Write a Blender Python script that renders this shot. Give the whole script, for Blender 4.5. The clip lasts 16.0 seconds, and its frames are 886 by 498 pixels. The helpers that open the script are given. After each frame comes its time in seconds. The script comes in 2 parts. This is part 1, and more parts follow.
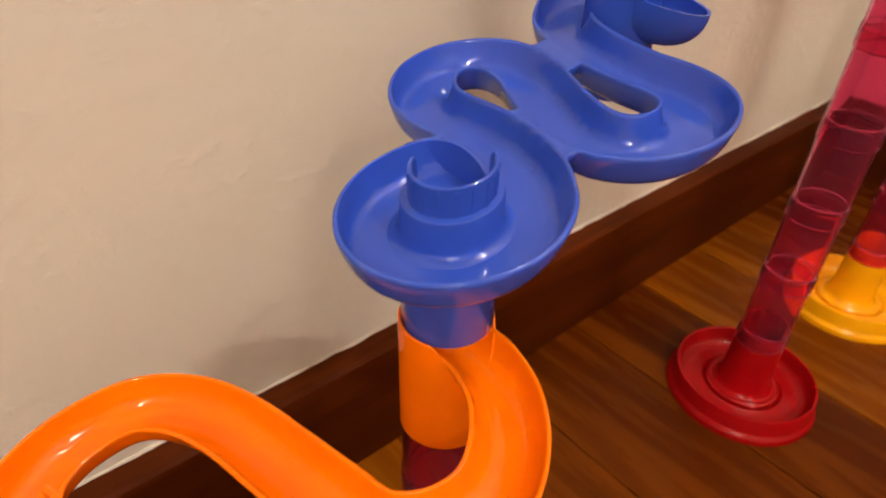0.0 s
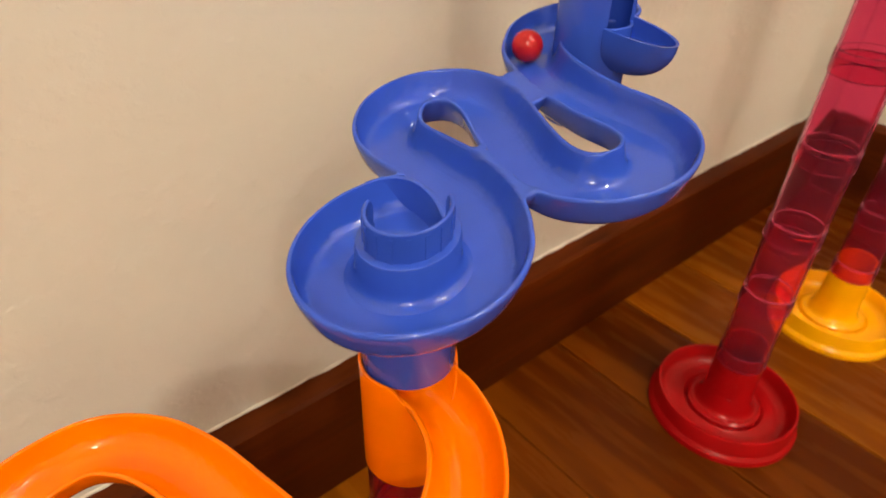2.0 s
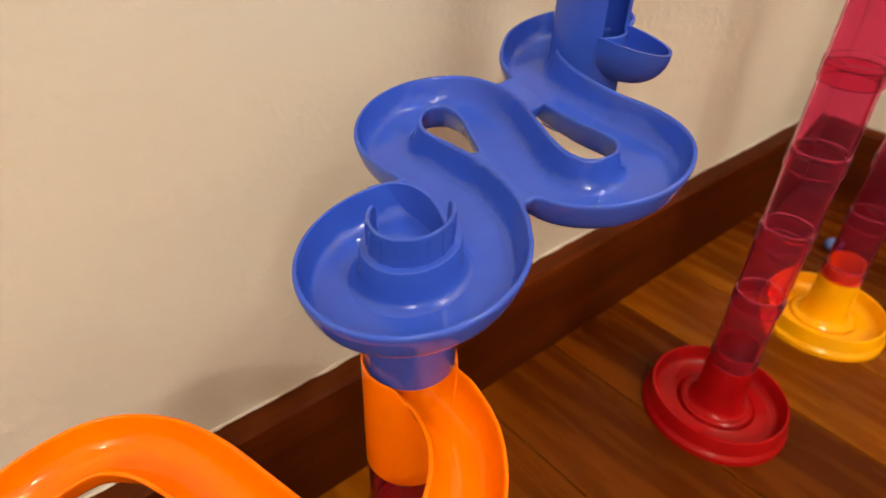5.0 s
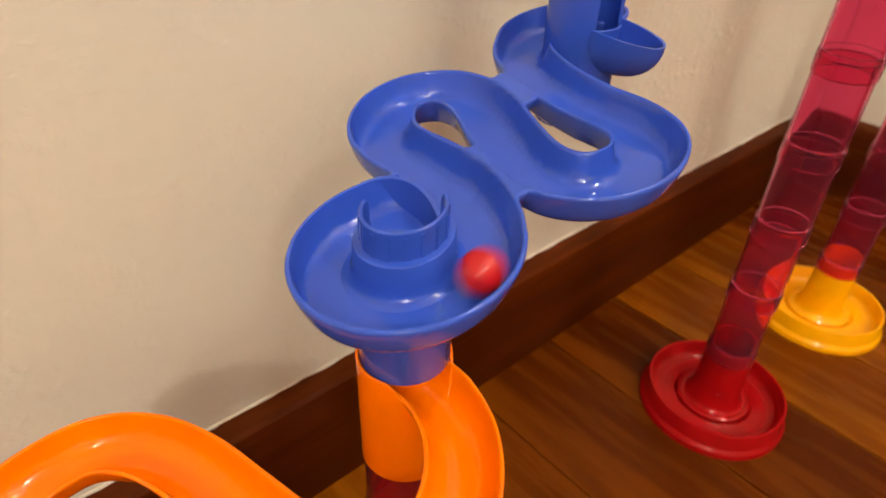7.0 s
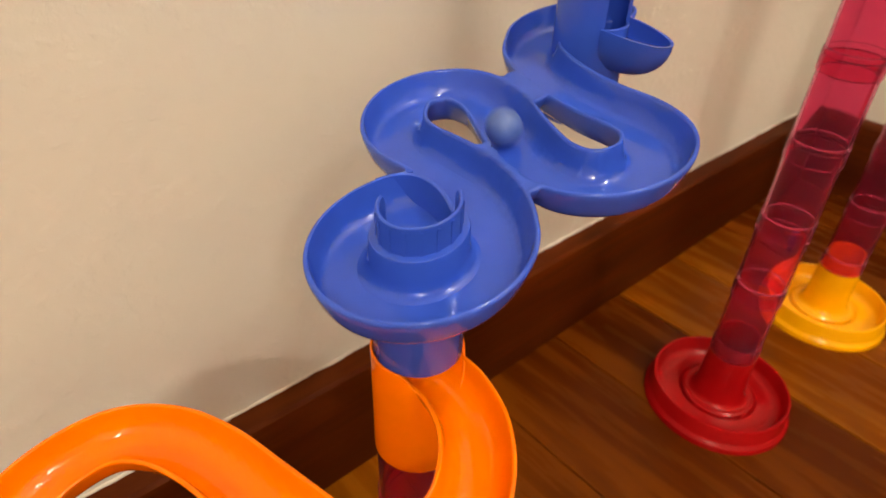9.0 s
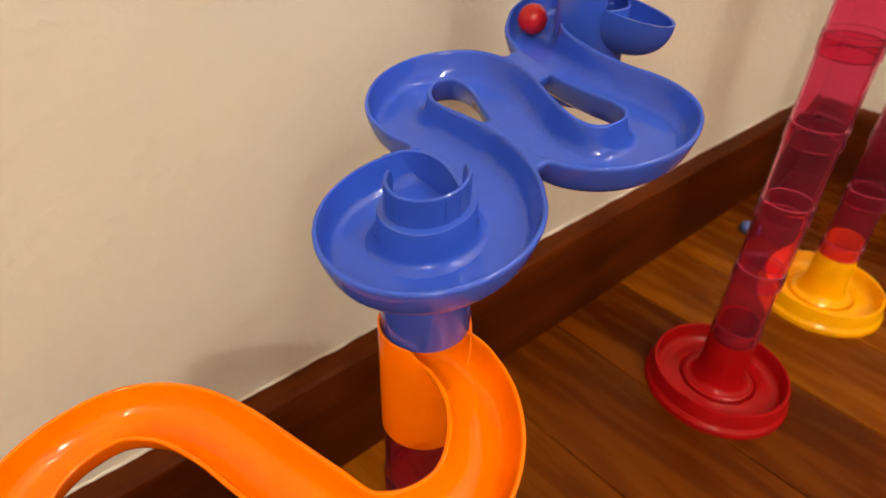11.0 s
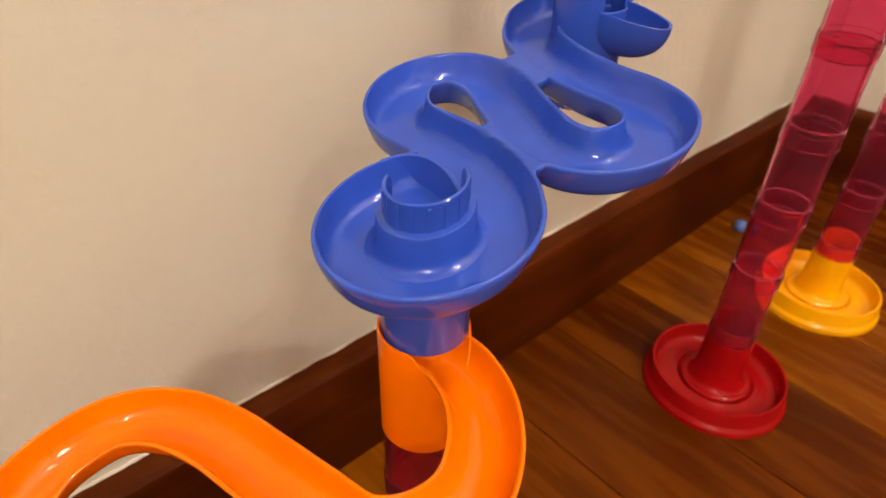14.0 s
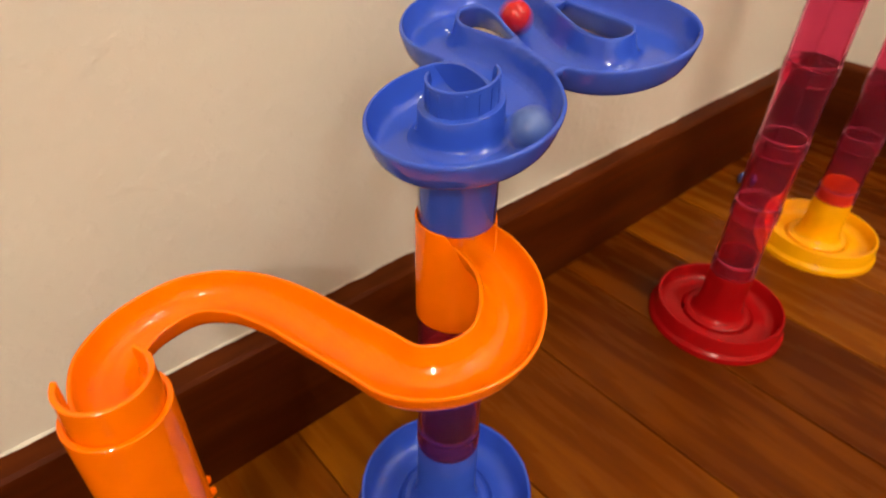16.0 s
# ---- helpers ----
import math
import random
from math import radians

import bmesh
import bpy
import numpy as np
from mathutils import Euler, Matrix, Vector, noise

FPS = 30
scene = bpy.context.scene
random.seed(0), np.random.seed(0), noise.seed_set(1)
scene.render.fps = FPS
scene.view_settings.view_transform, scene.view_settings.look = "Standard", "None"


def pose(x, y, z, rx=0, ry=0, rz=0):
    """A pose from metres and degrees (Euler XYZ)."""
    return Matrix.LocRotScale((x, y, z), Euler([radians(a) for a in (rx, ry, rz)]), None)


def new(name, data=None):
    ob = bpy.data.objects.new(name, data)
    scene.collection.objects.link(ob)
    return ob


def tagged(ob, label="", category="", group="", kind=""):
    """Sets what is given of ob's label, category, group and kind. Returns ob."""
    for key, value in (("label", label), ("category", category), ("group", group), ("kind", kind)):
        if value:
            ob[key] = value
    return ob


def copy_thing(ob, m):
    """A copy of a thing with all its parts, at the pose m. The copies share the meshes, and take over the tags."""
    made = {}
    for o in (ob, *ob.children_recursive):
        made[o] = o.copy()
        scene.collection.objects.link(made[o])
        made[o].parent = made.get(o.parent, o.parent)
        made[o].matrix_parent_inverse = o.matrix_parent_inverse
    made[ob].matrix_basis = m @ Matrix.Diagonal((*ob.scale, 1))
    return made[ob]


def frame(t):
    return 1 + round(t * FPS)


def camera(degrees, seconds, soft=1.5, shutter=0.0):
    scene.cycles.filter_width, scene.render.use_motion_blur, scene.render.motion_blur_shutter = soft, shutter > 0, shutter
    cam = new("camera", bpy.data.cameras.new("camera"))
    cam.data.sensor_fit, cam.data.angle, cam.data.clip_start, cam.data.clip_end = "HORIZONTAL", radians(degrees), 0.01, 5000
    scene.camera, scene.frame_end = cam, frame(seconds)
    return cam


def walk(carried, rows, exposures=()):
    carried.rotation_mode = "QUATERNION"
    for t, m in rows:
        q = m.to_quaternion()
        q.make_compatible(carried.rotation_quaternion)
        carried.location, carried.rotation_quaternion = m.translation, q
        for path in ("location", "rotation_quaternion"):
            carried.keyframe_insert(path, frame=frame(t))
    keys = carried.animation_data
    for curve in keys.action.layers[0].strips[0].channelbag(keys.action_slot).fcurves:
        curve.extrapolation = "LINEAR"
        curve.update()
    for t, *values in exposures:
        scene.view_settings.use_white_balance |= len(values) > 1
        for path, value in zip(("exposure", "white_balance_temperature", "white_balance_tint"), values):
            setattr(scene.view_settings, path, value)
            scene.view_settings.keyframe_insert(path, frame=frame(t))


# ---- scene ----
cam = camera(71.0, 16.0, 1.7, 0.5)
# seconds, eye x, y, z, pitch, roll, yaw
ROWS = [
    (0.0, -0.1210, -0.1374, 0.4150, -35.56, 1.82, -40.58),
    (0.5, -0.1075, -0.1381, 0.4220, -35.17, 1.94, -40.95),
    (1.0, -0.1043, -0.1394, 0.4228, -34.95, 2.18, -41.23),
    (1.5, -0.1020, -0.1380, 0.4239, -34.61, 1.81, -41.06),
    (2.0, -0.1047, -0.1385, 0.4250, -35.19, 2.01, -41.01),
    (2.5, -0.1026, -0.1395, 0.4273, -34.91, 2.29, -41.58),
    (3.0, -0.1019, -0.1379, 0.4278, -35.10, 2.06, -41.37),
    (3.5, -0.1079, -0.1393, 0.4295, -35.06, 1.99, -41.21),
    (4.0, -0.1108, -0.1403, 0.4290, -35.04, 2.19, -41.33),
    (6.5, -0.1080, -0.1400, 0.4292, -35.04, 2.26, -42.11),
    (7.0, -0.1088, -0.1410, 0.4272, -35.13, 2.10, -42.04),
    (7.5, -0.1076, -0.1378, 0.4294, -34.65, 2.28, -42.27),
    (8.0, -0.1060, -0.1374, 0.4305, -34.84, 2.19, -42.16),
    (8.5, -0.1101, -0.1398, 0.4299, -35.13, 1.94, -41.70),
    (9.0, -0.1152, -0.1418, 0.4290, -35.31, 2.00, -41.81),
    (11.5, -0.1229, -0.1447, 0.4198, -35.52, 1.83, -42.30),
    (12.0, -0.1242, -0.1470, 0.4175, -35.64, 1.57, -41.86),
    (12.5, -0.1258, -0.1457, 0.4222, -34.88, 1.62, -42.54),
    (13.0, -0.1278, -0.1447, 0.4236, -35.39, 1.57, -42.13),
    (13.5, -0.1252, -0.1439, 0.4235, -35.29, 1.56, -42.32),
    (14.0, -0.1223, -0.1425, 0.4241, -35.54, 1.77, -42.62),
    (14.5, -0.1180, -0.1395, 0.4234, -35.28, 1.43, -42.26),
    (15.0, -0.1312, -0.1490, 0.4271, -35.61, 1.48, -42.41),
    (15.5, -0.1485, -0.1599, 0.4191, -36.23, 1.21, -42.17),
    (16.0, -0.1638, -0.1730, 0.4136, -37.33, 1.42, -41.98),
]
walk(cam, [(t, pose(x, y, z, 0, 0, yaw) @ pose(0, 0, 0, 90 + pitch) @ pose(0, 0, 0, 0, 0, roll)) for t, x, y, z, pitch, roll, yaw in ROWS],
     [(0.0, -0.15, 6500, 15), (0.7, 0.0, 6500, 8), (11.0, 0.0, 6500, 8), (16.0, 0.0, 6500, 10)])
cam.data.dof.use_dof = True
cam.data.dof.focus_distance, cam.data.dof.aperture_fstop = 0.25, 12.0

# ---- light ----
world = bpy.data.worlds.new("room_air")
scene.world = world
world.use_nodes = True
world.node_tree.nodes["Background"].inputs[0].default_value = (1.0, 0.90, 0.80, 1)
world.node_tree.nodes["Background"].inputs[1].default_value = 0.05


def bulb(x, y, z, watts, radius, colour=(1.0, 0.90, 0.76)):
    data = bpy.data.lights.new("ceiling_bulb", "POINT")
    data.energy, data.shadow_soft_size, data.color = watts, radius, colour
    ob = new("ceiling_bulb", data)
    ob.location = (x, y, z)
    return ob


bulb(-1.85, -1.85, 2.25, 90, 0.05)
bulb(0.28, -1.50, 2.25, 31, 0.09)
bulb(0.36, -0.62, 2.25, 27, 0.04)


# ---- materials ----
def material(name):
    m = bpy.data.materials.new(name)
    m.use_nodes = True
    nt = m.node_tree
    return m, nt, nt.nodes["Principled BSDF"]


def noise_node(nt, scale, detail=3.0, stretch=(1, 1, 1), coords="Object"):
    tc = nt.nodes.new("ShaderNodeTexCoord")
    mp = nt.nodes.new("ShaderNodeMapping")
    mp.inputs["Scale"].default_value = stretch
    nt.links.new(tc.outputs[coords], mp.inputs[0])
    n = nt.nodes.new("ShaderNodeTexNoise")
    n.inputs["Scale"].default_value, n.inputs["Detail"].default_value = scale, detail
    nt.links.new(mp.outputs[0], n.inputs["Vector"])
    return n


def ramp(nt, source, stops):
    r = nt.nodes.new("ShaderNodeValToRGB")
    while len(r.color_ramp.elements) < len(stops):
        r.color_ramp.elements.new(0.5)
    for e, (p, c) in zip(r.color_ramp.elements, stops):
        e.position, e.color = p, (*c, 1)
    nt.links.new(source, r.inputs[0])
    return r


def bump(nt, bsdf, source, strength, distance):
    b = nt.nodes.new("ShaderNodeBump")
    b.inputs["Strength"].default_value, b.inputs["Distance"].default_value = strength, distance
    nt.links.new(source, b.inputs["Height"])
    nt.links.new(b.outputs[0], bsdf.inputs["Normal"])
    return b


def spread(nt, source, a, b, target):
    m = nt.nodes.new("ShaderNodeMapRange")
    m.inputs[3].default_value, m.inputs[4].default_value = a, b
    nt.links.new(source, m.inputs[0])
    nt.links.new(m.outputs[0], target)


def plastic(name, colour, rough=0.22, gloss=0.5):
    m, nt, b = material(name)
    big = noise_node(nt, 30, 2)
    c2 = tuple(c * 0.90 for c in colour)
    r = ramp(nt, big.outputs[0], [(0.35, c2), (0.65, colour)])
    nt.links.new(r.outputs[0], b.inputs["Base Color"])
    spread(nt, noise_node(nt, 140, 4).outputs[0], rough * 0.75, rough * 1.35, b.inputs["Roughness"])
    b.inputs["IOR"].default_value = 1.49
    b.inputs["Specular IOR Level"].default_value = gloss
    bump(nt, b, noise_node(nt, 35, 2).outputs[0], 0.035, 0.001)
    return m


def clear_plastic(name, colour):
    m, nt, b = material(name)
    b.inputs["Base Color"].default_value = (*colour, 1)
    b.inputs["Transmission Weight"].default_value = 0.97
    b.inputs["IOR"].default_value = 1.16
    spread(nt, noise_node(nt, 80, 3).outputs[0], 0.03, 0.10, b.inputs["Roughness"])
    bump(nt, b, noise_node(nt, 45, 2).outputs[0], 0.06, 0.002)
    return m


BLUE = plastic("blue_plastic", (0.032, 0.090, 0.58), 0.04, 0.6)
ORANGE = plastic("orange_plastic", (1.0, 0.192, 0.0002), 0.09, 0.28)
YELLOW = plastic("yellow_plastic", (0.95, 0.42, 0.001), 0.16, 0.3)
RED = plastic("red_plastic", (0.36, 0.0030, 0.0045), 0.16, 0.22)
BALL_RED = plastic("red_ball_plastic", (0.52, 0.009, 0.012), 0.22)
BALL_BLUE = plastic("grey_blue_ball_plastic", (0.085, 0.15, 0.44), 0.30)
CLEAR = clear_plastic("translucent_pink_red_plastic", (0.95, 0.27, 0.46))


def wall_paint():
    m, nt, b = material("cream_wall_paint")
    big = noise_node(nt, 3.0, 4)
    r = ramp(nt, big.outputs[0], [(0.3, (0.655, 0.616, 0.538)), (0.7, (0.695, 0.660, 0.582))])
    nt.links.new(r.outputs[0], b.inputs["Base Color"])
    b.inputs["Roughness"].default_value = 0.75
    fine = noise_node(nt, 150, 3)
    lump = nt.nodes.new("ShaderNodeMapRange")
    lump.inputs[1].default_value, lump.inputs[2].default_value = 0.50, 0.74
    nt.links.new(noise_node(nt, 85, 4, (1, 1, 1.3)).outputs[0], lump.inputs[0])
    add = nt.nodes.new("ShaderNodeMath")
    add.operation = "MULTIPLY_ADD"
    add.inputs[1].default_value = 1.1
    nt.links.new(lump.outputs[0], add.inputs[0])
    nt.links.new(fine.outputs[0], add.inputs[2])
    bump(nt, b, add.outputs[0], 0.25, 0.0014)
    return m


def wood(name, dark, mid, light, rough, along, random_piece=False):
    m, nt, b = material(name)
    grain = noise_node(nt, 6.0, 5, along)
    streak = noise_node(nt, 1.3, 3, along)
    mix = nt.nodes.new("ShaderNodeMath")
    mix.operation = "MULTIPLY_ADD"
    nt.links.new(grain.outputs[0], mix.inputs[0])
    mix.inputs[1].default_value = 0.42
    half = nt.nodes.new("ShaderNodeMath")
    half.operation = "MULTIPLY"
    half.inputs[1].default_value = 0.58
    nt.links.new(streak.outputs[0], half.inputs[0])
    nt.links.new(half.outputs[0], mix.inputs[2])
    value = mix.outputs[0]
    if random_piece:
        info = nt.nodes.new("ShaderNodeObjectInfo")
        sh = nt.nodes.new("ShaderNodeMath")
        sh.operation = "MULTIPLY_ADD"
        nt.links.new(info.outputs["Random"], sh.inputs[0])
        sh.inputs[1].default_value = 0.32
        nt.links.new(value, sh.inputs[2])
        off = nt.nodes.new("ShaderNodeMath")
        off.operation = "SUBTRACT"
        off.inputs[1].default_value = 0.17
        nt.links.new(sh.outputs[0], off.inputs[0])
        value = off.outputs[0]
    r = ramp(nt, value, [(0.28, dark), (0.5, mid), (0.72, light)])
    nt.links.new(r.outputs[0], b.inputs["Base Color"])
    spread(nt, grain.outputs[0], rough * 0.8, rough * 1.3, b.inputs["Roughness"])
    b.inputs["Specular IOR Level"].default_value = 0.08
    bump(nt, b, grain.outputs[0], 0.12, 0.001)
    return m


WALL = wall_paint()
FLOOR_WOOD = wood("varnished_floor_wood", (0.068, 0.0110, 0.0003), (0.150, 0.0335, 0.0007), (0.285, 0.086, 0.002), 0.26, (11, 1.3, 4), True)
SKIRT_WOOD = wood("dark_red_skirting_wood", (0.032, 0.0046, 0.0003), (0.060, 0.0098, 0.0005), (0.108, 0.020, 0.0010), 0.45, (2.0, 20, 26))
CEILING_PAINT, _, _cb = material("white_ceiling_paint")
_cb.inputs["Base Color"].default_value = (0.61, 0.58, 0.53, 1)
_cb.inputs["Roughness"].default_value = 0.8


# ---- mesh helpers ----
def link_mesh(name, verts, faces, mat, parent=None, smooth=True, sharp=40):
    me = bpy.data.meshes.new(name)
    me.from_pydata([tuple(v) for v in verts], [], faces)
    me.materials.append(mat)
    if smooth:
        me.polygons.foreach_set("use_smooth", [True] * len(me.polygons))
        me.set_sharp_from_angle(angle=radians(sharp))
    ob = new(name, me)
    if parent:
        ob.parent = parent
    return ob


def part(name, bm, mat, parent=None, label="", smooth=True, sharp=40):
    me = bpy.data.meshes.new(name)
    bm.normal_update()
    bm.to_mesh(me)
    bm.free()
    me.materials.append(mat)
    if smooth:
        me.polygons.foreach_set("use_smooth", [True] * len(me.polygons))
        me.set_sharp_from_angle(angle=radians(sharp))
    ob = new(name, me)
    if parent:
        ob.parent = parent
    if label:
        ob["label"] = label
    return ob


def box(x0, y0, z0, x1, y1, z1, bevel=0.0):
    bm = bmesh.new()
    bmesh.ops.create_cube(bm, size=1, matrix=Matrix.Translation(((x0 + x1) / 2, (y0 + y1) / 2, (z0 + z1) / 2)) @ Matrix.Diagonal((x1 - x0, y1 - y0, z1 - z0, 1)))
    if bevel:
        bmesh.ops.bevel(bm, geom=bm.edges[:], offset=bevel, segments=2, affect="EDGES")
    return bm


def revolve(name, profile, mat, parent, centre=(0, 0, 0), steps=64, closed=True):
    """A ring-shaped solid: profile is a closed loop of (radius, height)."""
    verts, faces = [], []
    n = len(profile)
    for i in range(steps):
        a = 2 * math.pi * i / steps
        for r, z in profile:
            verts.append((centre[0] + r * math.cos(a), centre[1] + r * math.sin(a), centre[2] + z))
    for i in range(steps):
        j = (i + 1) % steps
        for k in range(n if closed else n - 1):
            l = (k + 1) % n
            faces.append((i * n + k, j * n + k, j * n + l, i * n + l))
    return link_mesh(name, verts, faces, mat, parent)


def arc_wall(name, centre, r_out, r_in, a0, a1, low, high, mat, parent, steps=72):
    """An upright wall along an arc (degrees), with heights low(a) and high(a)."""
    verts, faces = [], []
    full = abs(a1 - a0 - 360) < 0.01
    count = steps if full else steps + 1
    for i in range(count):
        a = a0 + (a1 - a0) * i / steps
        c, s = math.cos(radians(a)), math.sin(radians(a))
        z0, z1 = low(a), high(a)
        e = min(0.0005, (r_out - r_in) * 0.3)
        for r, z in ((r_out, z0), (r_out, z1 - e), (r_out - e, z1), (r_in + e, z1), (r_in, z1 - e), (r_in, z0)):
            verts.append((centre[0] + r * c, centre[1] + r * s, z))
    n = 6
    for i in range(count if full else count - 1):
        j = (i + 1) % count
        for k in range(n):
            l = (k + 1) % n
            faces.append((i * n + k, j * n + k, j * n + l, i * n + l))
    if not full:
        faces.append(tuple(range(n - 1, -1, -1)))
        faces.append(tuple((count - 1) * n + k for k in range(n)))
    return link_mesh(name, verts, faces, mat, parent)


def arc_sweep(name, centre, profile, a0, a1, mat, parent, steps=64):
    """A closed (radius, height) profile swept along an arc (degrees), with both ends closed."""
    n = len(profile)
    verts = [(centre[0] + r * math.cos(a), centre[1] + r * math.sin(a), z) for a in (radians(a0 + (a1 - a0) * i / steps) for i in range(steps + 1)) for r, z in profile]
    faces = [(i * n + k, i * n + n + k, i * n + n + (k + 1) % n, i * n + (k + 1) % n) for i in range(steps) for k in range(n)]
    faces += [tuple(range(n - 1, -1, -1)), tuple(steps * n + k for k in range(n))]
    return link_mesh(name, verts, faces, mat, parent)


def smooth_line(points, per=10):
    """Catmull-Rom through points of any dimension."""
    p = np.array(points, float)
    p = np.vstack([2 * p[0] - p[1], p, 2 * p[-1] - p[-2]])
    out = []
    for i in range(1, len(p) - 2):
        for k in range(per):
            t = k / per
            a, b, c, d = p[i - 1], p[i], p[i + 1], p[i + 2]
            out.append(0.5 * (2 * b + (c - a) * t + (2 * a - 5 * b + 4 * c - d) * t * t + (3 * b - a - 3 * c + d) * t ** 3))
    out.append(p[-2])
    return np.array(out)


def line_distance(line, x, y):
    """Distance from (x, y) to a plan line, and the line's further values at the nearest place."""
    a, b = line[:-1], line[1:]
    d = b[:, :2] - a[:, :2]
    t = ((x - a[:, 0]) * d[:, 0] + (y - a[:, 1]) * d[:, 1]) / np.maximum((d ** 2).sum(1), 1e-12)
    t = np.clip(t, 0, 1)
    q = a + t[:, None] * (b - a)
    dist = np.hypot(q[:, 0] - x, q[:, 1] - y)
    k = int(dist.argmin())
    return float(dist[k]), q[k, 2:]


def gutter(name, field, keep, bounds, cell, levels, top, under, mat, parent):
    """A trough with rounded walls: field(x, y) gives the distance from its middle line and the rim's height; cells are cut along the levels."""
    x0, y0, x1, y1 = bounds
    nx, ny = int((x1 - x0) / cell) + 1, int((y1 - y0) / cell) + 1
    cache = {}

    def value(i, j):
        if (i, j) not in cache:
            x, y = x0 + i * cell, y0 + j * cell
            cache[i, j] = (x, y, *field(x, y))
        return cache[i, j]

    def cut(poly, level, above):
        out = []
        for k in range(len(poly)):
            p, q = poly[k], poly[(k + 1) % len(poly)]
            ip, iq = (p[2] >= level, q[2] >= level) if above else (p[2] <= level, q[2] <= level)
            if ip:
                out.append(p)
            if ip != iq and abs(q[2] - p[2]) > 1e-12:
                t = (level - p[2]) / (q[2] - p[2])
                out.append((p[0] + t * (q[0] - p[0]), p[1] + t * (q[1] - p[1]), level, p[3] + t * (q[3] - p[3])))
        return out

    index, verts, faces = {}, [], []

    def vertex(p):
        key = (round(p[0] * 2e5), round(p[1] * 2e5))
        if key not in index:
            index[key] = len(verts)
            verts.append(p)
        return index[key]

    bands = [-1.0] + list(levels)
    for i in range(nx):
        for j in range(ny):
            quad = [value(i, j), value(i + 1, j), value(i + 1, j + 1), value(i, j + 1)]
            ds = [q[2] for q in quad]
            if min(ds) > levels[-1] or not all(keep(q[0], q[1]) for q in quad):
                continue
            for lo, hi in zip(bands[:-1], bands[1:]):
                if max(ds) < lo or min(ds) > hi:
                    continue
                poly = cut(cut(quad, lo, True), hi, False)
                ids = []
                for p in poly:
                    v = vertex(p)
                    if not ids or (v != ids[-1]):
                        ids.append(v)
                if len(ids) > 1 and ids[0] == ids[-1]:
                    ids.pop()
                if len(set(ids)) >= 3 and len(set(ids)) == len(ids):
                    faces.append(ids)
    n = len(verts)
    out = [(p[0], p[1], p[3] - top(p[2])) for p in verts] + [(p[0], p[1], p[3] - under(p[2])) for p in verts]
    count = {}
    for f in faces:
        for k in range(len(f)):
            e = (f[k], f[(k + 1) % len(f)])
            count[e] = count.get(e, 0) + 1
    all_faces = [tuple(f) for f in faces] + [tuple(n + k for k in reversed(f)) for f in faces]
    for (a, b) in list(count):
        if (b, a) not in count:
            all_faces.append((b, a, n + a, n + b))
    return link_mesh(name, out, all_faces, mat, parent, True, 50)


def depth_profile(stops):
    """Smooth depth below the rim at a distance from the middle, from (distance, depth) stops."""
    ds, zs = [s[0] for s in stops], [s[1] for s in stops]
    return lambda d: float(np.interp(d, ds, zs))


# ---- the room ----
WALL_Y, SKIRT_Y, SKIRT_Z, EAST = 0.141, 0.124, 0.106, 0.83


def shell(name, x0, y0, z0, x1, y1, z1, mat, label, category):
    ob = part(name, box(x0, y0, z0, x1, y1, z1), mat, None, "", False)
    return tagged(ob, label, category, "", "structure")


shell("wall_north", -2.2, WALL_Y, -0.1, EAST + 0.15, WALL_Y + 0.15, 2.4, WALL, "cream painted plaster wall with a faint roughness", "wall")
shell("wall_east", EAST, -3.4, -0.1, EAST + 0.15, WALL_Y - 0.002, 2.4, WALL, "cream painted plaster wall meeting the other at a corner", "wall")
shell("wall_west", -2.35, -3.4, -0.1, -2.202, WALL_Y + 0.15, 2.4, WALL, "plain cream painted plaster wall", "wall")
shell("wall_south", -2.35, -3.55, -0.1, EAST + 0.15, -3.402, 2.4, WALL, "plain cream painted plaster wall", "wall")
shell("ceiling", -2.35, -3.55, 2.404, EAST + 0.15, WALL_Y + 0.15, 2.5, CEILING_PAINT, "plain off-white painted ceiling", "ceiling")
FLOOR = shell("floor", -2.2, -3.4, -0.12, EAST, WALL_Y, -0.004, FLOOR_WOOD, "varnished orange-brown wooden plank floor", "floor")


def skirting(name, length, mat):
    """A board along +x from 0, its front towards -y, with a rounded top."""
    t = WALL_Y - SKIRT_Y
    prof = [(0, 0), (-t, 0), (-t, SKIRT_Z - 0.0085), (-t + 0.0009, SKIRT_Z - 0.0055), (-t + 0.0035, SKIRT_Z - 0.0032), (-0.004, SKIRT_Z - 0.0005), (0, SKIRT_Z)]
    n = len(prof)
    verts = [(x, y, z) for x in (0, length) for y, z in prof]
    faces = [(k, n + k, n + (k + 1) % n, (k + 1) % n) for k in range(n)] + [tuple(range(n)), tuple(n + k for k in reversed(range(n)))]
    return link_mesh(name, verts, faces, mat, None, True, 20)


board = skirting("baseboard_1", 2.2 + EAST, SKIRT_WOOD)
board.location = (-2.2, WALL_Y, 0)
tagged(board, "dark red-brown varnished wooden skirting board along the wall", "baseboard", "", "structure")
board = skirting("baseboard_2", 3.0, SKIRT_WOOD)
board.matrix_world = pose(EAST, WALL_Y - 0.0175, 0, 0, 0, -90)
tagged(board, "dark red-brown varnished wooden skirting board on the side wall", "baseboard", "", "structure")

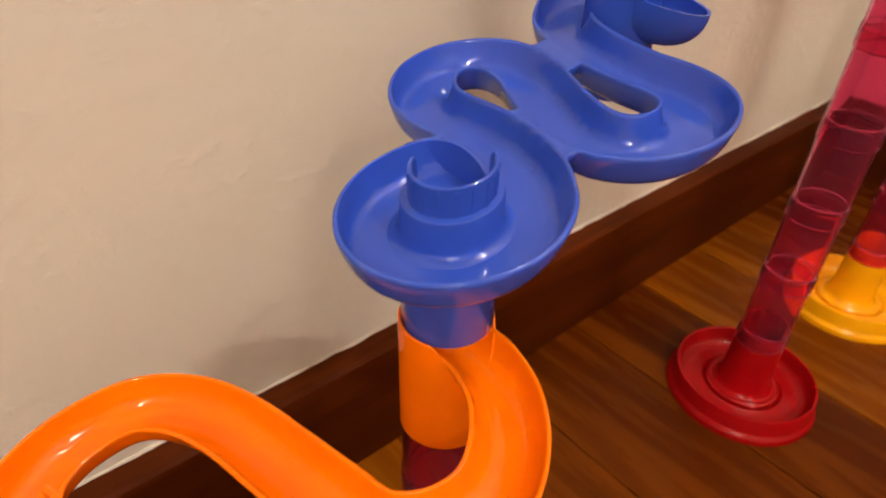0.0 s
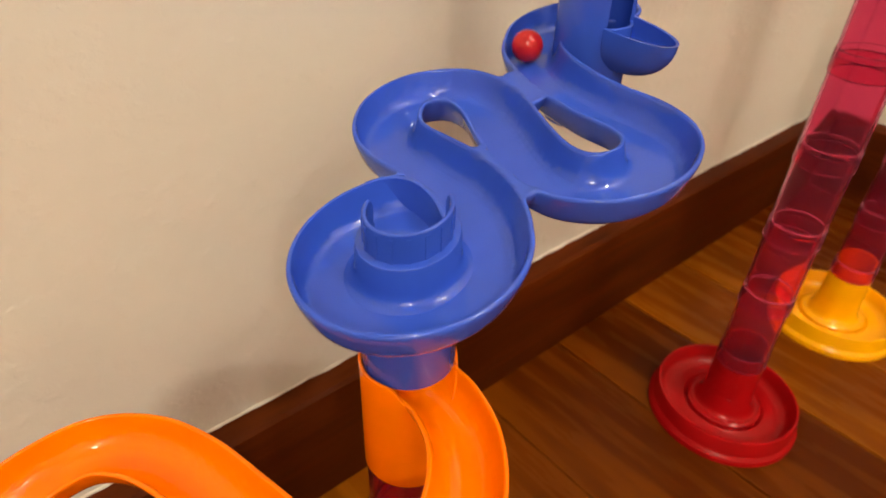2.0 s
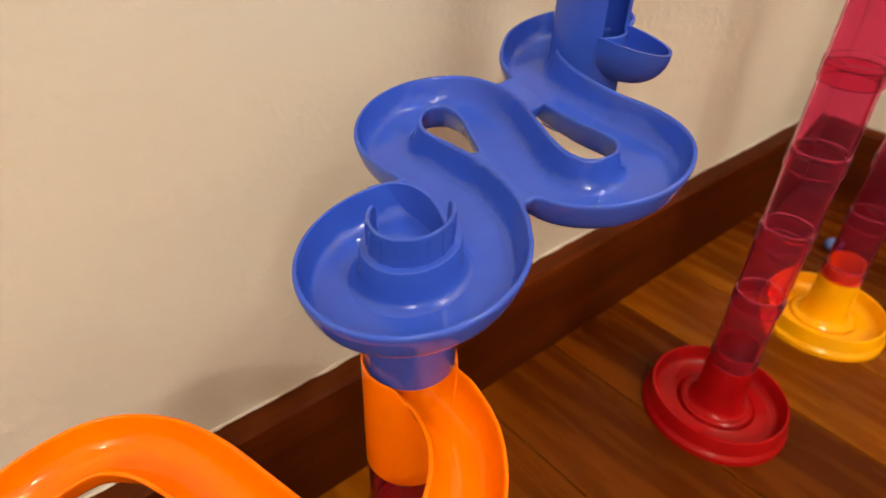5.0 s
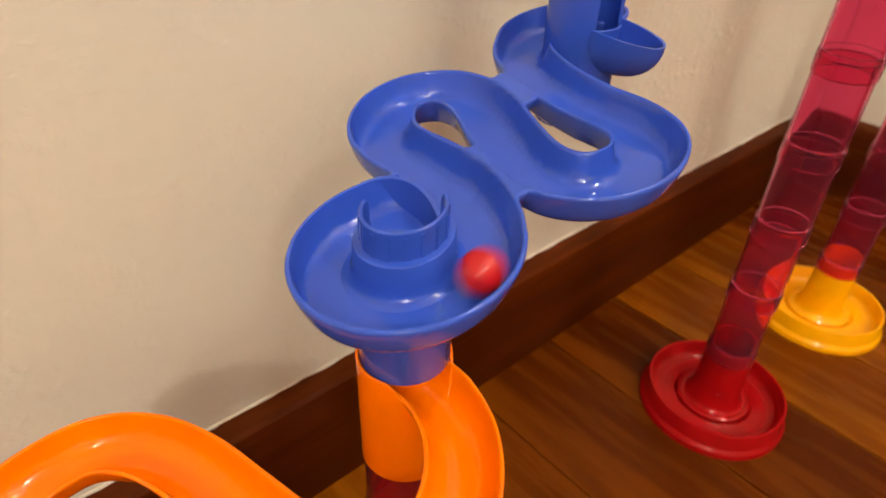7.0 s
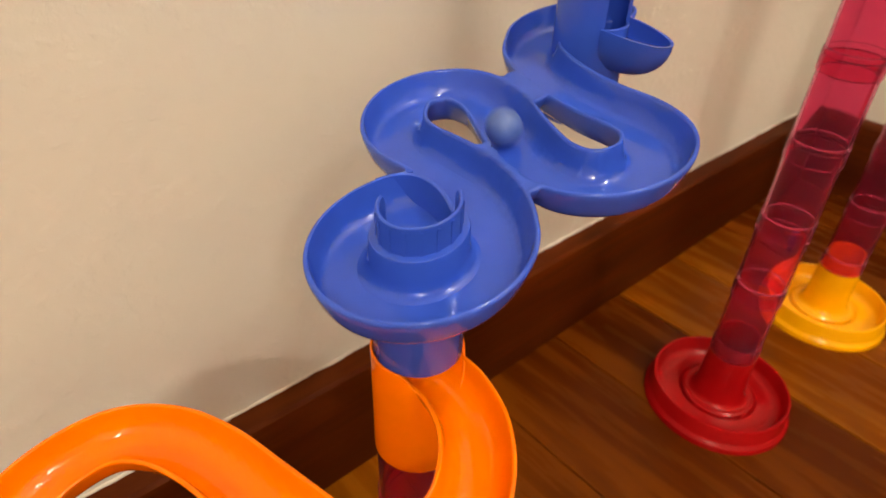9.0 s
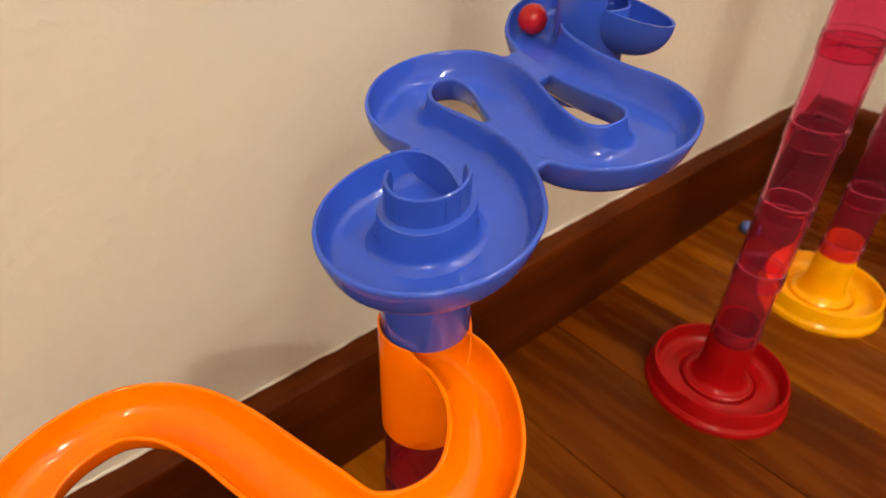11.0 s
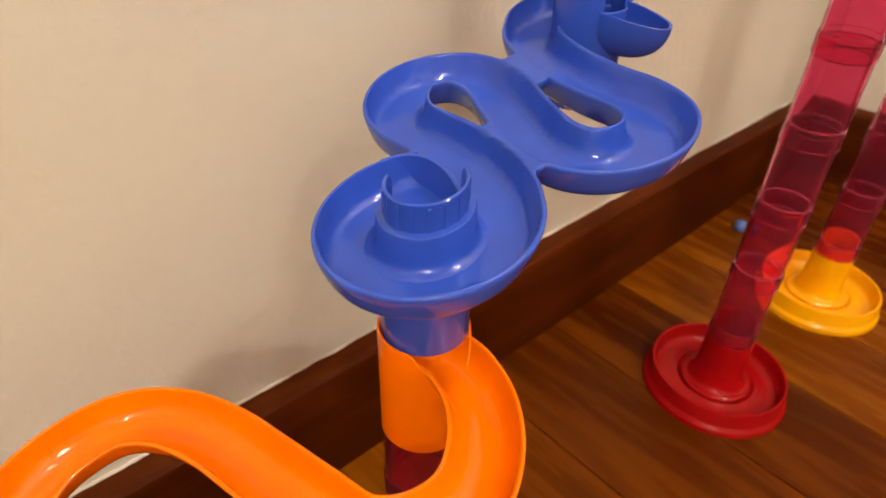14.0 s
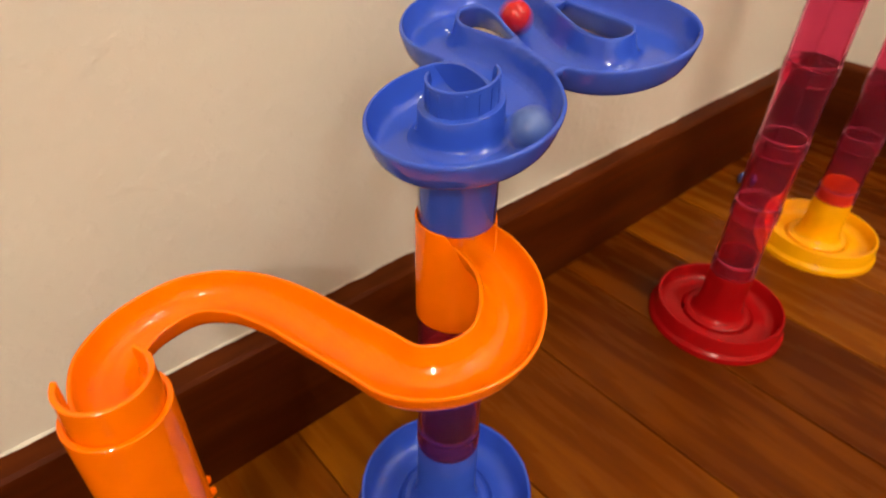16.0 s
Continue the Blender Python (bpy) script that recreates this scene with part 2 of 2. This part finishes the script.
def filler_bead(length):
    """A hand-smoothed bead along +x, uneven in height and depth."""
    rnd = random.Random(9)
    verts, faces, x, h, d = [], [], 0.0, 0.002, 0.0014
    while x < length:
        h += 0.35 * (0.0014 - h) + rnd.uniform(-0.0006, 0.0006)
        d += 0.35 * (0.0011 - d) + rnd.uniform(-0.0005, 0.0005)
        verts += [(x, 0.001, -0.0004), (x, -max(0.0003, d), -0.0004), (x, -max(0.0002, d * 0.8), 0.0004 + h * 0.3), (x, -0.0003, max(0.0008, h)), (x, 0.001, max(0.0008, h))]
        x += rnd.uniform(0.002, 0.006)
    for i in range(len(verts) // 5 - 1):
        faces += [(5 * i + k, 5 * i + 5 + k, 5 * i + 5 + (k + 1) % 5, 5 * i + (k + 1) % 5) for k in range(5)]
    return link_mesh("trim", verts, faces, WALL)


bead = filler_bead(2.2 + EAST - 0.02)
bead.location = (-2.2, WALL_Y, SKIRT_Z)
tagged(bead, "thin pale bead of filler between wall and skirting board", "trim", "", "structure")

# ---- the marble run ----
BALL_R = 0.0081
A = (0.0, 0.0)
B = (-0.155, 0.019)
C = (0.329, -0.0205)
D = (0.530, -0.029)
E = (0.1625, 0.0585)
RIM0, RISE = 0.3076, 0.173
TUBE_R = 0.0192


def rim_z(x):
    return RIM0 + RISE * x


def empty(name, x, y, z):
    ob = new(name)
    ob.location = (x, y, z)
    return ob


def serpentine_track():
    thing = empty("serpentine_marble_track", 0, 0, 0)
    r_ring = 0.0260
    line = [(E[0] + 0.0295 * math.cos(radians(a)), E[1] + 0.0295 * math.sin(radians(a))) for a in (20, 50, 80, 108)]
    line += [(x / 1000, y / 1000) for x, y in ((142, 79.5), (131, 70), (124, 58), (118.5, 44), (114.5, 29), (111.7, 11), (111, -8), (106, -22), (96, -30), (84, -32), (71, -27), (63, -16), (62, -2), (66, 12), (73, 28), (81, 45),
                                              (84, 60), (81, 73), (70, 82), (57, 82), (46, 75), (38, 64), (35, 51), (35.5, 36), (35.5, 20), (32, 4), (27, -8), (20.5, -17), (12, -24))]
    line = smooth_line(line, 6)
    cx, cy = -0.0012, -0.0025
    # flat webs that tie neighbouring runs together
    webs = [(np.array([(0.1035, 0.0530), (0.0955, 0.0375)]), 0.0060), (np.array([(0.0520, 0.0180), (0.0448, -0.0085)]), 0.0046)]

    def field(x, y):
        d = min(line_distance(line, x, y)[0], max(0.0, math.hypot(x - cx, y - cy) - r_ring))
        for web, size in webs:
            d = min(d, 0.01385 + max(0.0, line_distance(web, x, y)[0] - size))
        return d, rim_z(x)

    def keep(x, y):
        return math.hypot(x - A[0], y - A[1]) > 0.0150

    levels = [0.004, 0.0065, 0.0085, 0.0102, 0.0116, 0.0126, 0.0133, 0.0136, 0.0141, 0.0147, 0.0152]
    top = depth_profile([(0, 0.0130), (0.004, 0.0130), (0.0065, 0.0129), (0.0085, 0.0126), (0.0102, 0.0114), (0.0116, 0.0087), (0.0126, 0.0050), (0.0133, 0.0014), (0.0136, 0.0002), (0.0141, 0), (0.0147, 0.0001), (0.0152, 0.0006)])
    under = depth_profile([(0, 0.0150), (0.004, 0.0150), (0.0065, 0.0148), (0.0085, 0.0144), (0.0102, 0.0134), (0.0116, 0.0117), (0.0126, 0.0099), (0.0133, 0.0082), (0.0136, 0.0074), (0.0141, 0.0058), (0.0147, 0.0039), (0.0152, 0.0018)])
    gutter("channel", field, keep, (-0.046, -0.052, 0.210, 0.108), 0.0021, levels, top, under, BLUE, thing)
    # funnel cup on the lower disc, open towards the wall
    floor_z = RIM0 - 0.0135
    cup0, cup1 = 112, 345
    arc_sweep("cup_collar", A, [(0.0232, floor_z - 0.0012), (0.0226, floor_z + 0.0005), (0.0212, floor_z + 0.0010), (0.0198, floor_z + 0.0019), (0.0189, floor_z + 0.0034), (0.0184, floor_z + 0.0056), (0.0181, RIM0 + 0.0004),
                                (0.0178, RIM0 + 0.0010), (0.0172, RIM0 + 0.0012), (0.0140, RIM0 + 0.0012), (0.0140, floor_z - 0.0012)], cup0 - 4, cup1 + 10, BLUE, thing, 64)
    arc_wall("cup_ring", A, 0.0152, 0.0138, cup0, cup1, lambda a: RIM0 - 0.004, lambda a: RIM0 + 0.0122 - 0.0035 * max(0.0, 1 - (a - cup0) / 9) ** 2 - 0.003 * max(0.0, 1 - (cup1 - a) / 9) ** 2, BLUE, thing, 60)
    for a in range(cup0 + 12, cup1 - 4, 22):
        bm = box(0.0142, -0.0010, RIM0, 0.01555, 0.0010, RIM0 + 0.0108, 0.0004)
        bmesh.ops.rotate(bm, verts=bm.verts, matrix=Matrix.Rotation(radians(a), 3, "Z"))
        part("cup_rib", bm, BLUE, thing)
    # guide wall that leads into the cup
    guide = smooth_line([(0.0080, 0.0372), (0.0147, 0.0345), (0.0190, 0.0295), (0.0208, 0.0230), (0.0202, 0.0145), (0.0175, 0.0055), (0.0132, -0.0035)], 8)
    verts, faces = [], []
    for k, (x, y) in enumerate(guide):
        q = guide[min(k + 1, len(guide) - 1)] - guide[max(k - 1, 0)]
        nrm = np.array((-q[1], q[0])) / np.hypot(*q) * 0.0010
        zt = rim_z(x) + 0.0001 + 0.0022 * (k / len(guide)) ** 2
        for sgn, z in ((1, floor_z - 0.001), (1, zt - 0.0004), (0.4, zt), (-0.4, zt), (-1, zt - 0.0004), (-1, floor_z - 0.001)):
            verts.append((x + sgn * nrm[0], y + sgn * nrm[1], z))
    for k in range(len(guide) - 1):
        for m in range(6):
            l = (m + 1) % 6
            faces.append((k * 6 + m, k * 6 + l, k * 6 + 6 + l, k * 6 + 6 + m))
    faces += [tuple(range(6)), tuple((len(guide) - 1) * 6 + m for m in reversed(range(6)))]
    link_mesh("guide_wall", verts, faces, BLUE, thing)
    # the cup leans with the disc
    for child in thing.children:
        if child.name.startswith("cup_"):
            lean = Matrix.Identity(4)
            lean[2][0] = RISE
            child.data.transform(lean)
    # neck under the lower disc
    revolve("neck", [(0.0181, 0.2522), (0.0178, 0.2517), (0.0168, 0.2517), (0.0164, 0.2522), (0.0164, RIM0 - 0.018), (0.0150, RIM0 - 0.0140), (0.0182, RIM0 - 0.0130)], BLUE, thing, (0, 0, 0), 72)
    # upper tube with its window and catching bowl
    ze = rim_z(E[0])
    win0, win1 = -124, -46

    def low(a):
        return ze - 0.046

    arc_wall("upper_tube", E, 0.0192, 0.0174, win1, win0 + 360, low, lambda a: ze + 0.22, BLUE, thing, 60)
    arc_wall("upper_tube_sill", E, 0.0192, 0.0174, win0, win1, low, lambda a: ze + 0.006, BLUE, thing, 14)
    return thing, ze


def catch_bowl(thing, ze):
    """A half-round bowl fixed to the upper tube under its window."""
    axis = Vector((0.15, -0.989, 0))
    side = Vector((0.989, 0.15, 0))
    base = Vector((E[0], E[1], 0))
    verts, faces = [], []
    nu, nv = 28, 10
    rim = ze + 0.0070
    for shell_r, sign in ((0.0, 1), (0.0016, -1)):
        for i in range(nu + 1):
            a = -math.pi / 2 + math.pi * i / nu
            for j in range(nv + 1):
                b = math.pi / 2 * j / nv
                w = (0.0165 - shell_r) * math.sin(a)
                reach = 0.014 + (0.031 - shell_r) * math.cos(a)
                k = math.cos(b) ** 0.8
                p = base + axis * (0.012 + (reach - 0.012) * k) + side * (w * k)
                z = rim - 0.0050 * math.cos(a) * k - (0.0225 - shell_r) * math.sin(b)
                verts.append((p.x, p.y, z))
    row = nv + 1
    n = (nu + 1) * row
    for i in range(nu):
        for j in range(nv):
            q = (i * row + j, (i + 1) * row + j, (i + 1) * row + j + 1, i * row + j + 1)
            faces.append(q)
            faces.append(tuple(n + v for v in reversed(q)))
        faces.append((i * row, n + i * row, n + (i + 1) * row, (i + 1) * row))
    link_mesh("catch_bowl", verts, faces, BLUE, thing)


track, ZE = serpentine_track()
catch_bowl(track, ZE)
tagged(track, "glossy blue plastic winding marble channel with funnel cup and tube", "marble track")

# orange slide: x, y and height of the rim
SLIDE = [(0.001, -0.010, 0.2460), (0.001, -0.022, 0.2452), (-0.004, -0.038, 0.2430), (-0.016, -0.0525, 0.2400), (-0.0325, -0.0610, 0.2377), (-0.0515, -0.0582, 0.2355), (-0.0665, -0.0458, 0.2340), (-0.072, -0.026, 0.2335),
         (-0.077, -0.003, 0.2320), (-0.083, 0.023, 0.2300), (-0.093, 0.044, 0.2285), (-0.109, 0.0570, 0.2270), (-0.1305, 0.0565, 0.2255), (-0.147, 0.0465, 0.2245), (-0.1535, 0.033, 0.2240), (-0.155, 0.019, 0.2235)]


def orange_slide():
    thing = empty("marble_slide", 0, 0, 0)
    line = smooth_line(SLIDE, 8)

    def field(x, y):
        d, z = line_distance(line, x, y)
        return d, float(z[0])

    def keep(x, y):
        return math.hypot(x - B[0] + 0.004, y - B[1] + 0.006) > 0.0088

    levels = [0.003, 0.0055, 0.0075, 0.0092, 0.0106, 0.0116, 0.0123, 0.0126, 0.0130, 0.0136, 0.0141]
    top = depth_profile([(0, 0.0130), (0.003, 0.0127), (0.0055, 0.0119), (0.0075, 0.0106), (0.0092, 0.0088), (0.0106, 0.0062), (0.0116, 0.0035), (0.0123, 0.0008), (0.0126, 0.0002), (0.0130, 0), (0.0136, 0.0001), (0.0141, 0.0005)])
    under = depth_profile([(0, 0.0152), (0.003, 0.0150), (0.0055, 0.0144), (0.0075, 0.0135), (0.0092, 0.0122), (0.0106, 0.0104), (0.0116, 0.0085), (0.0123, 0.0066), (0.0126, 0.0058), (0.0130, 0.0045), (0.0136, 0.0029), (0.0141, 0.0015)])
    gutter("channel", field, keep, (-0.180, -0.080, 0.030, 0.080), 0.0020, levels, top, under, ORANGE, thing)

    def sleeve_top(a):
        x, y = 0.0193 * math.cos(radians(a)), 0.0193 * math.sin(radians(a))
        d = abs(x - 0.001)
        if y > 0:
            return 0.2530
        low = min(0.2530, 0.2458 - top(min(d, 0.0134)) - 0.0006)
        k = max(0.0, min(1.0, (d - 0.0134) / 0.0045))
        k = k * k * (3 - 2 * k)
        return low + (0.2530 - low) * k

    arc_wall("upper_sleeve", A, 0.0195, 0.0183, 0, 360, lambda a: 0.1945, sleeve_top, ORANGE, thing, 120)
    # lower end: collar, tube and the open ring
    zb = 0.2235
    arc_wall("lower_sleeve", B, 0.0204, 0.0178, 0, 360, lambda a: 0.140, lambda a: 0.2075 if 42 < a < 140 else zb - 0.0015, ORANGE, thing, 120)

    def ring_top(a):
        k = max(0.0, (195 - a) / 45)
        return zb + 0.0150 + 0.0005 * min(1, k) ** 2

    arc_wall("lower_ring", B, 0.0176, 0.0154, 150, 392, lambda a: zb - 0.006, ring_top, ORANGE, thing, 60)
    for k in range(3):
        part("clip_lug", box(B[0] + 0.0185, B[1] - 0.012 + 0.004 * k, 0.145 + 0.004 * k, B[0] + 0.0218, B[1] - 0.009 + 0.004 * k, 0.149 + 0.004 * k, 0.0008), ORANGE, thing)
    return tagged(thing, "glossy orange plastic curved marble slide with sleeves at both ends", "marble slide")


orange_slide()


def tower_base(name, mat, label, tall):
    thing = empty(name, 0, 0, 0)
    revolve("flange", [(0.0616, 0.0), (0.0616, 0.0030), (0.0608, 0.0042), (0.0590, 0.0052), (0.0580, 0.0066), (0.0578, 0.0150), (0.0568, 0.0166), (0.0552, 0.0166), (0.0540, 0.0150), (0.0530, 0.0090),
                       (0.0500, 0.0060), (0.0440, 0.0052), (0.0380, 0.0058), (0.0330, 0.0072), (0.0300, 0.0050), (0.0300, 0.0)], mat, thing, (0, 0, 0), 80)
    revolve("dish", [(0.0302, 0.0), (0.0302, 0.0082), (0.0280, 0.0092), (0.0255, 0.0085), (0.0240, 0.0090), (0.0218, 0.0120), (0.0204, 0.0160), (0.0196, 0.0220), (0.0190, 0.0225), (0.0160, 0.0225), (0.0160, 0.0)], mat, thing, (0, 0, 0), 64)
    revolve("socket", [(0.0195, 0.0215), (0.0188, 0.0430), (0.0182, 0.0440), (0.0165, 0.0440), (0.0160, 0.0430), (0.0160, 0.0215)], mat, thing, (0, 0, 0), 64)
    arc_wall("notched_ring", (0, 0), 0.0166, 0.0150, 0, 360, lambda a: 0.0430, lambda a: 0.0520 + 0.0065 * (1 if (a % 360) > 150 else 0), mat, thing, 48)
    for child in thing.children:
        child.data.transform(Matrix.Diagonal((1, 1, tall, 1)))
    return tagged(thing, label, "tower base", "marble tower bases")


def support_tube():
    """A see-through tube: a collar below, a body, and a narrower neck that fits into the next one."""
    thing = empty("support_tube", 0, 0, 0)
    revolve("body", [(0.0187, 0.0132), (0.0184, 0.0585), (0.0178, 0.0592), (0.0178, 0.0690), (0.0172, 0.0696), (0.0166, 0.0690), (0.0166, 0.0132)], CLEAR, thing, (0, 0, 0), 56)
    revolve("collar", [(0.0193, -0.001), (0.0193, 0.0120), (0.0190, 0.0129), (0.0180, 0.0129), (0.0180, -0.001)], CLEAR, thing, (0, 0, 0), 56)
    return tagged(thing, "translucent pinkish-red plastic tower tube stacked on the one below", "tube", "stacked tower tubes")


bases = [("red_tower_base", RED, C, "glossy dark red plastic round tower base on the floor", 139, 1.38),
         ("blue_tower_base", BLUE, A, "glossy blue plastic round tower base on the floor", 150, 1.90),
         ("yellow_tower_base", YELLOW, D, "glossy yellow plastic round tower base on the floor", 139, 1.38),
         ("red_tower_base", RED, B, "glossy red plastic round base under the orange sleeve", 150, 1.38)]
for nm, mt, (bx, by), lb, turn, tall in bases:
    ob = tower_base(nm, mt, lb, tall)
    ob.matrix_world = pose(bx, by, 0, 0, 0, turn)

first = support_tube()
first.matrix_world = pose(C[0], C[1], 0.0615)
for k in range(1, 8):
    copy_thing(first, pose(C[0], C[1], 0.0615 + 0.0603 * k, 0, 0, 40 * k))
for k in range(0, 7):
    copy_thing(first, pose(D[0], D[1], 0.0615 + 0.0603 * k, 0, 0, 25 * k))
for k in range(0, 2):
    copy_thing(first, pose(A[0], A[1], 0.0850 + 0.0603 * k, 0, 0, 30 * k))
for k in range(0, 2):
    copy_thing(first, pose(B[0], B[1], 0.0615 + 0.0300 * k))

# ---- marbles ----
def marble(name, mat, label):
    bm = bmesh.new()
    bmesh.ops.create_uvsphere(bm, u_segments=32, v_segments=20, radius=BALL_R)
    ob = part(name, bm, mat)
    return tagged(ob, label, "marble", "marbles")


# seconds on the clock of the first marble, x, y, z
ENTRY = [(1.15, 0.163, 0.058, 0.470), (1.25, 0.158, 0.036, 0.440), (1.32, 0.153, 0.020, 0.390), (1.4, 0.155, 0.028, 0.3430), (1.5, 0.156, 0.020, 0.3420), (1.6, 0.157, 0.034, 0.3430), (1.7, 0.160, 0.050, 0.3440), (1.8, 0.166, 0.072, 0.3350), (1.9, 0.152, 0.0855, 0.3300)]
WINDING = [(2.0, 0.1371, 0.0790, 0.3273), (2.1, 0.1225, 0.0500, 0.3248), (2.2, 0.1124, 0.0194, 0.3230), (2.3, 0.1086, -0.0144, 0.3224), (2.4, 0.0882, -0.0300, 0.3189), (2.5, 0.0628, -0.0036, 0.3145), (2.6, 0.0723, 0.0306, 0.3161), (2.7, 0.0823, 0.0643, 0.3178),
           (2.8, 0.0517, 0.0795, 0.3125), (2.9, 0.0343, 0.0495, 0.3095), (3.0, 0.0307, 0.0084, 0.3082), (3.1, 0.0094, -0.0294, 0.3046), (3.2, -0.0230, -0.0195, 0.2992), (3.3, -0.0240, 0.0150, 0.2990)]
DROP = [(3.35, -0.0140, 0.0245, 0.3000), (3.41, 0.0010, 0.0130, 0.3000), (3.47, 0.0, 0.0, 0.2720), (3.55, 0.001, -0.0040, 0.2520), (3.7, 0.0042, -0.0109, 0.2385), (3.8, -0.0012, -0.0227, 0.2360), (3.9, -0.0049, -0.0321, 0.2350)]
SLIDING = [(4.0, -0.0115, -0.0446, 0.2330), (4.1, -0.0450, -0.0480, 0.2300), (4.2, -0.0697, -0.0059, 0.2255), (4.3, -0.0835, 0.0358, 0.2230), (4.4, -0.1080, 0.0590, 0.2200), (4.5, -0.1393, 0.0477, 0.2180), (4.58, -0.155, 0.0210, 0.2160)]


LATE = [(1.36, 0.163, 0.058, 0.470), (1.47, 0.162, 0.056, 0.420), (1.58, 0.158, 0.044, 0.352), (1.68, 0.161, 0.052, 0.344)] + ENTRY[-2:]
INSIDE = [(1.55, 0.163, 0.058, 0.470), (1.68, 0.163, 0.058, 0.400), (1.78, 0.163, 0.060, 0.344), (1.86, 0.166, 0.072, 0.335), (1.93, 0.152, 0.0855, 0.330)]


def run(offset, slide_times, wait_z, rest_z, slip=0.0, entry=ENTRY):
    """Rows for one marble that passes through the whole run; slide_times: when it passes the places of the slide; slip: how much later it comes with every second."""
    rows = [(t + offset + slip * (t - 2.1), x, y, z) for t, x, y, z in entry + WINDING + DROP[:4]]
    rows += [(clip, x, y, z) for clip, (t, x, y, z) in zip(slide_times, DROP[4:] + SLIDING)]
    rows.append((rows[-1][0] + 0.25, B[0], B[1], rest_z))
    if rows[0][0] > 0:
        rows = [(0.0, E[0], E[1], wait_z), (max(0.01, rows[0][0] - 0.12), E[0], E[1], wait_z)] + rows
    if rows[-1][0] < 16:
        rows.append((16.0, B[0], B[1], rest_z))
    return [(t, pose(x, y, z)) for t, x, y, z in rows]


def motions():
    red = "small glossy red plastic marble rolling through the run"
    blue = "small greyish-blue plastic marble rolling through the run"
    first = (3.70, 3.80, 3.89, 3.98, 4.09, 4.22, 4.36, 4.46, 4.56, 4.66)
    walk(marble("marble", BALL_RED, red), run(0.0, first, 0.470, 0.0085))
    walk(marble("marble", BALL_RED, red), run(3.91, (7.54, 7.58, 7.63, 7.70, 7.85, 8.00, 8.11, 8.21, 8.30, 8.38), 0.487, 0.0250))
    walk(marble("marble", BALL_BLUE, blue), run(6.46, [t + 6.35 for t in first], 0.504, 0.0415, -0.12, LATE))
    walk(marble("marble", BALL_RED, red), run(9.07, (12.58, 12.62, 12.66, 12.71, 12.80, 12.90, 13.00, 13.10, 13.20, 13.27), 0.521, 0.0580, -0.03))
    walk(marble("marble", BALL_BLUE, blue), run(12.90, [t + 13.0 for t in first], 0.538, 0.0745, 0.0, INSIDE))
    walk(marble("marble", BALL_RED, red), run(13.43, [t + 13.4 for t in first], 0.555, 0.0910, -0.11, LATE))
    # a blue marble that jumps out of the bowl, bounces and rolls away by the skirting
    stray = [(0.0, 0.163, 0.058, 0.572), (1.95, 0.163, 0.058, 0.572), (2.08, 0.156, 0.030, 0.430), (2.2, 0.148, 0.016, 0.364), (2.3, 0.163, 0.008, 0.3500), (2.4, 0.270, 0.060, 0.2100), (2.5, 0.377, 0.112, 0.0500), (2.54, 0.395, 0.115, 0.0090),
             (2.7, 0.420, 0.112, 0.1420), (2.8, 0.448, 0.110, 0.0090), (2.9, 0.462, 0.111, 0.1000), (3.0, 0.478, 0.106, 0.0320), (3.1, 0.504, 0.100, 0.0500), (3.3, 0.548, 0.095, 0.0310), (3.5, 0.561, 0.080, 0.0081),
             (4.2, 0.625, 0.055, 0.0081), (5.5, 0.690, 0.010, 0.0081), (7.2, 0.660, 0.008, 0.0081), (8.0, 0.635, 0.023, 0.0081), (9.0, 0.622, 0.036, 0.0081), (11.4, 0.590, 0.087, 0.0081), (16.0, 0.590, 0.087, 0.0081)]
    walk(marble("marble", BALL_BLUE, "small greyish-blue plastic marble lying on the floor by the skirting"), [(t, pose(x, y, z)) for t, x, y, z in stray])
    # a red marble that is knocked over the bowl's edge and bounces over the floor
    stray = [(0.0, 0.163, 0.058, 0.589), (14.3, 0.163, 0.058, 0.589), (14.5, 0.156, 0.030, 0.420), (14.62, 0.153, 0.022, 0.3510), (14.7, 0.152, 0.014, 0.3520), (14.8, 0.165, -0.006, 0.3420), (14.9, 0.250, 0.022, 0.2700), (15.0, 0.368, 0.018, 0.1400), (15.1, 0.440, -0.060, 0.0200),
             (15.2, 0.368, -0.117, 0.0120), (15.4, 0.400, -0.230, 0.0300), (15.6, 0.430, -0.340, 0.0081), (16.0, 0.480, -0.520, 0.0081)]
    walk(marble("marble", BALL_RED, "small glossy red plastic marble that bounces over the floor"), [(t, pose(x, y, z)) for t, x, y, z in stray])


# ---- floor planks ----
def planks():
    width, gap = 0.108, 0.0008
    rnd = random.Random(4)
    x = 0.278 - 9 * width
    meshes = {}
    while x < EAST - 0.001:
        y = SKIRT_Y + 0.012
        x1 = min(x + width, EAST)
        ln = rnd.uniform(0.30, 0.75)
        while y > -1.5:
            y1 = y - ln
            bm = box(-(x1 - x - gap) / 2, -(ln - gap) / 2, -0.010, (x1 - x - gap) / 2, (ln - gap) / 2, 0.0, 0.0007)
            ob = part("plank", bm, FLOOR_WOOD, FLOOR, "", False)
            ob.location = ((x + x1) / 2, (y + y1) / 2, rnd.uniform(-0.00025, 0.0))
            y = y1
            ln = rnd.uniform(0.45, 0.95)
        x += width


planks()
motions()
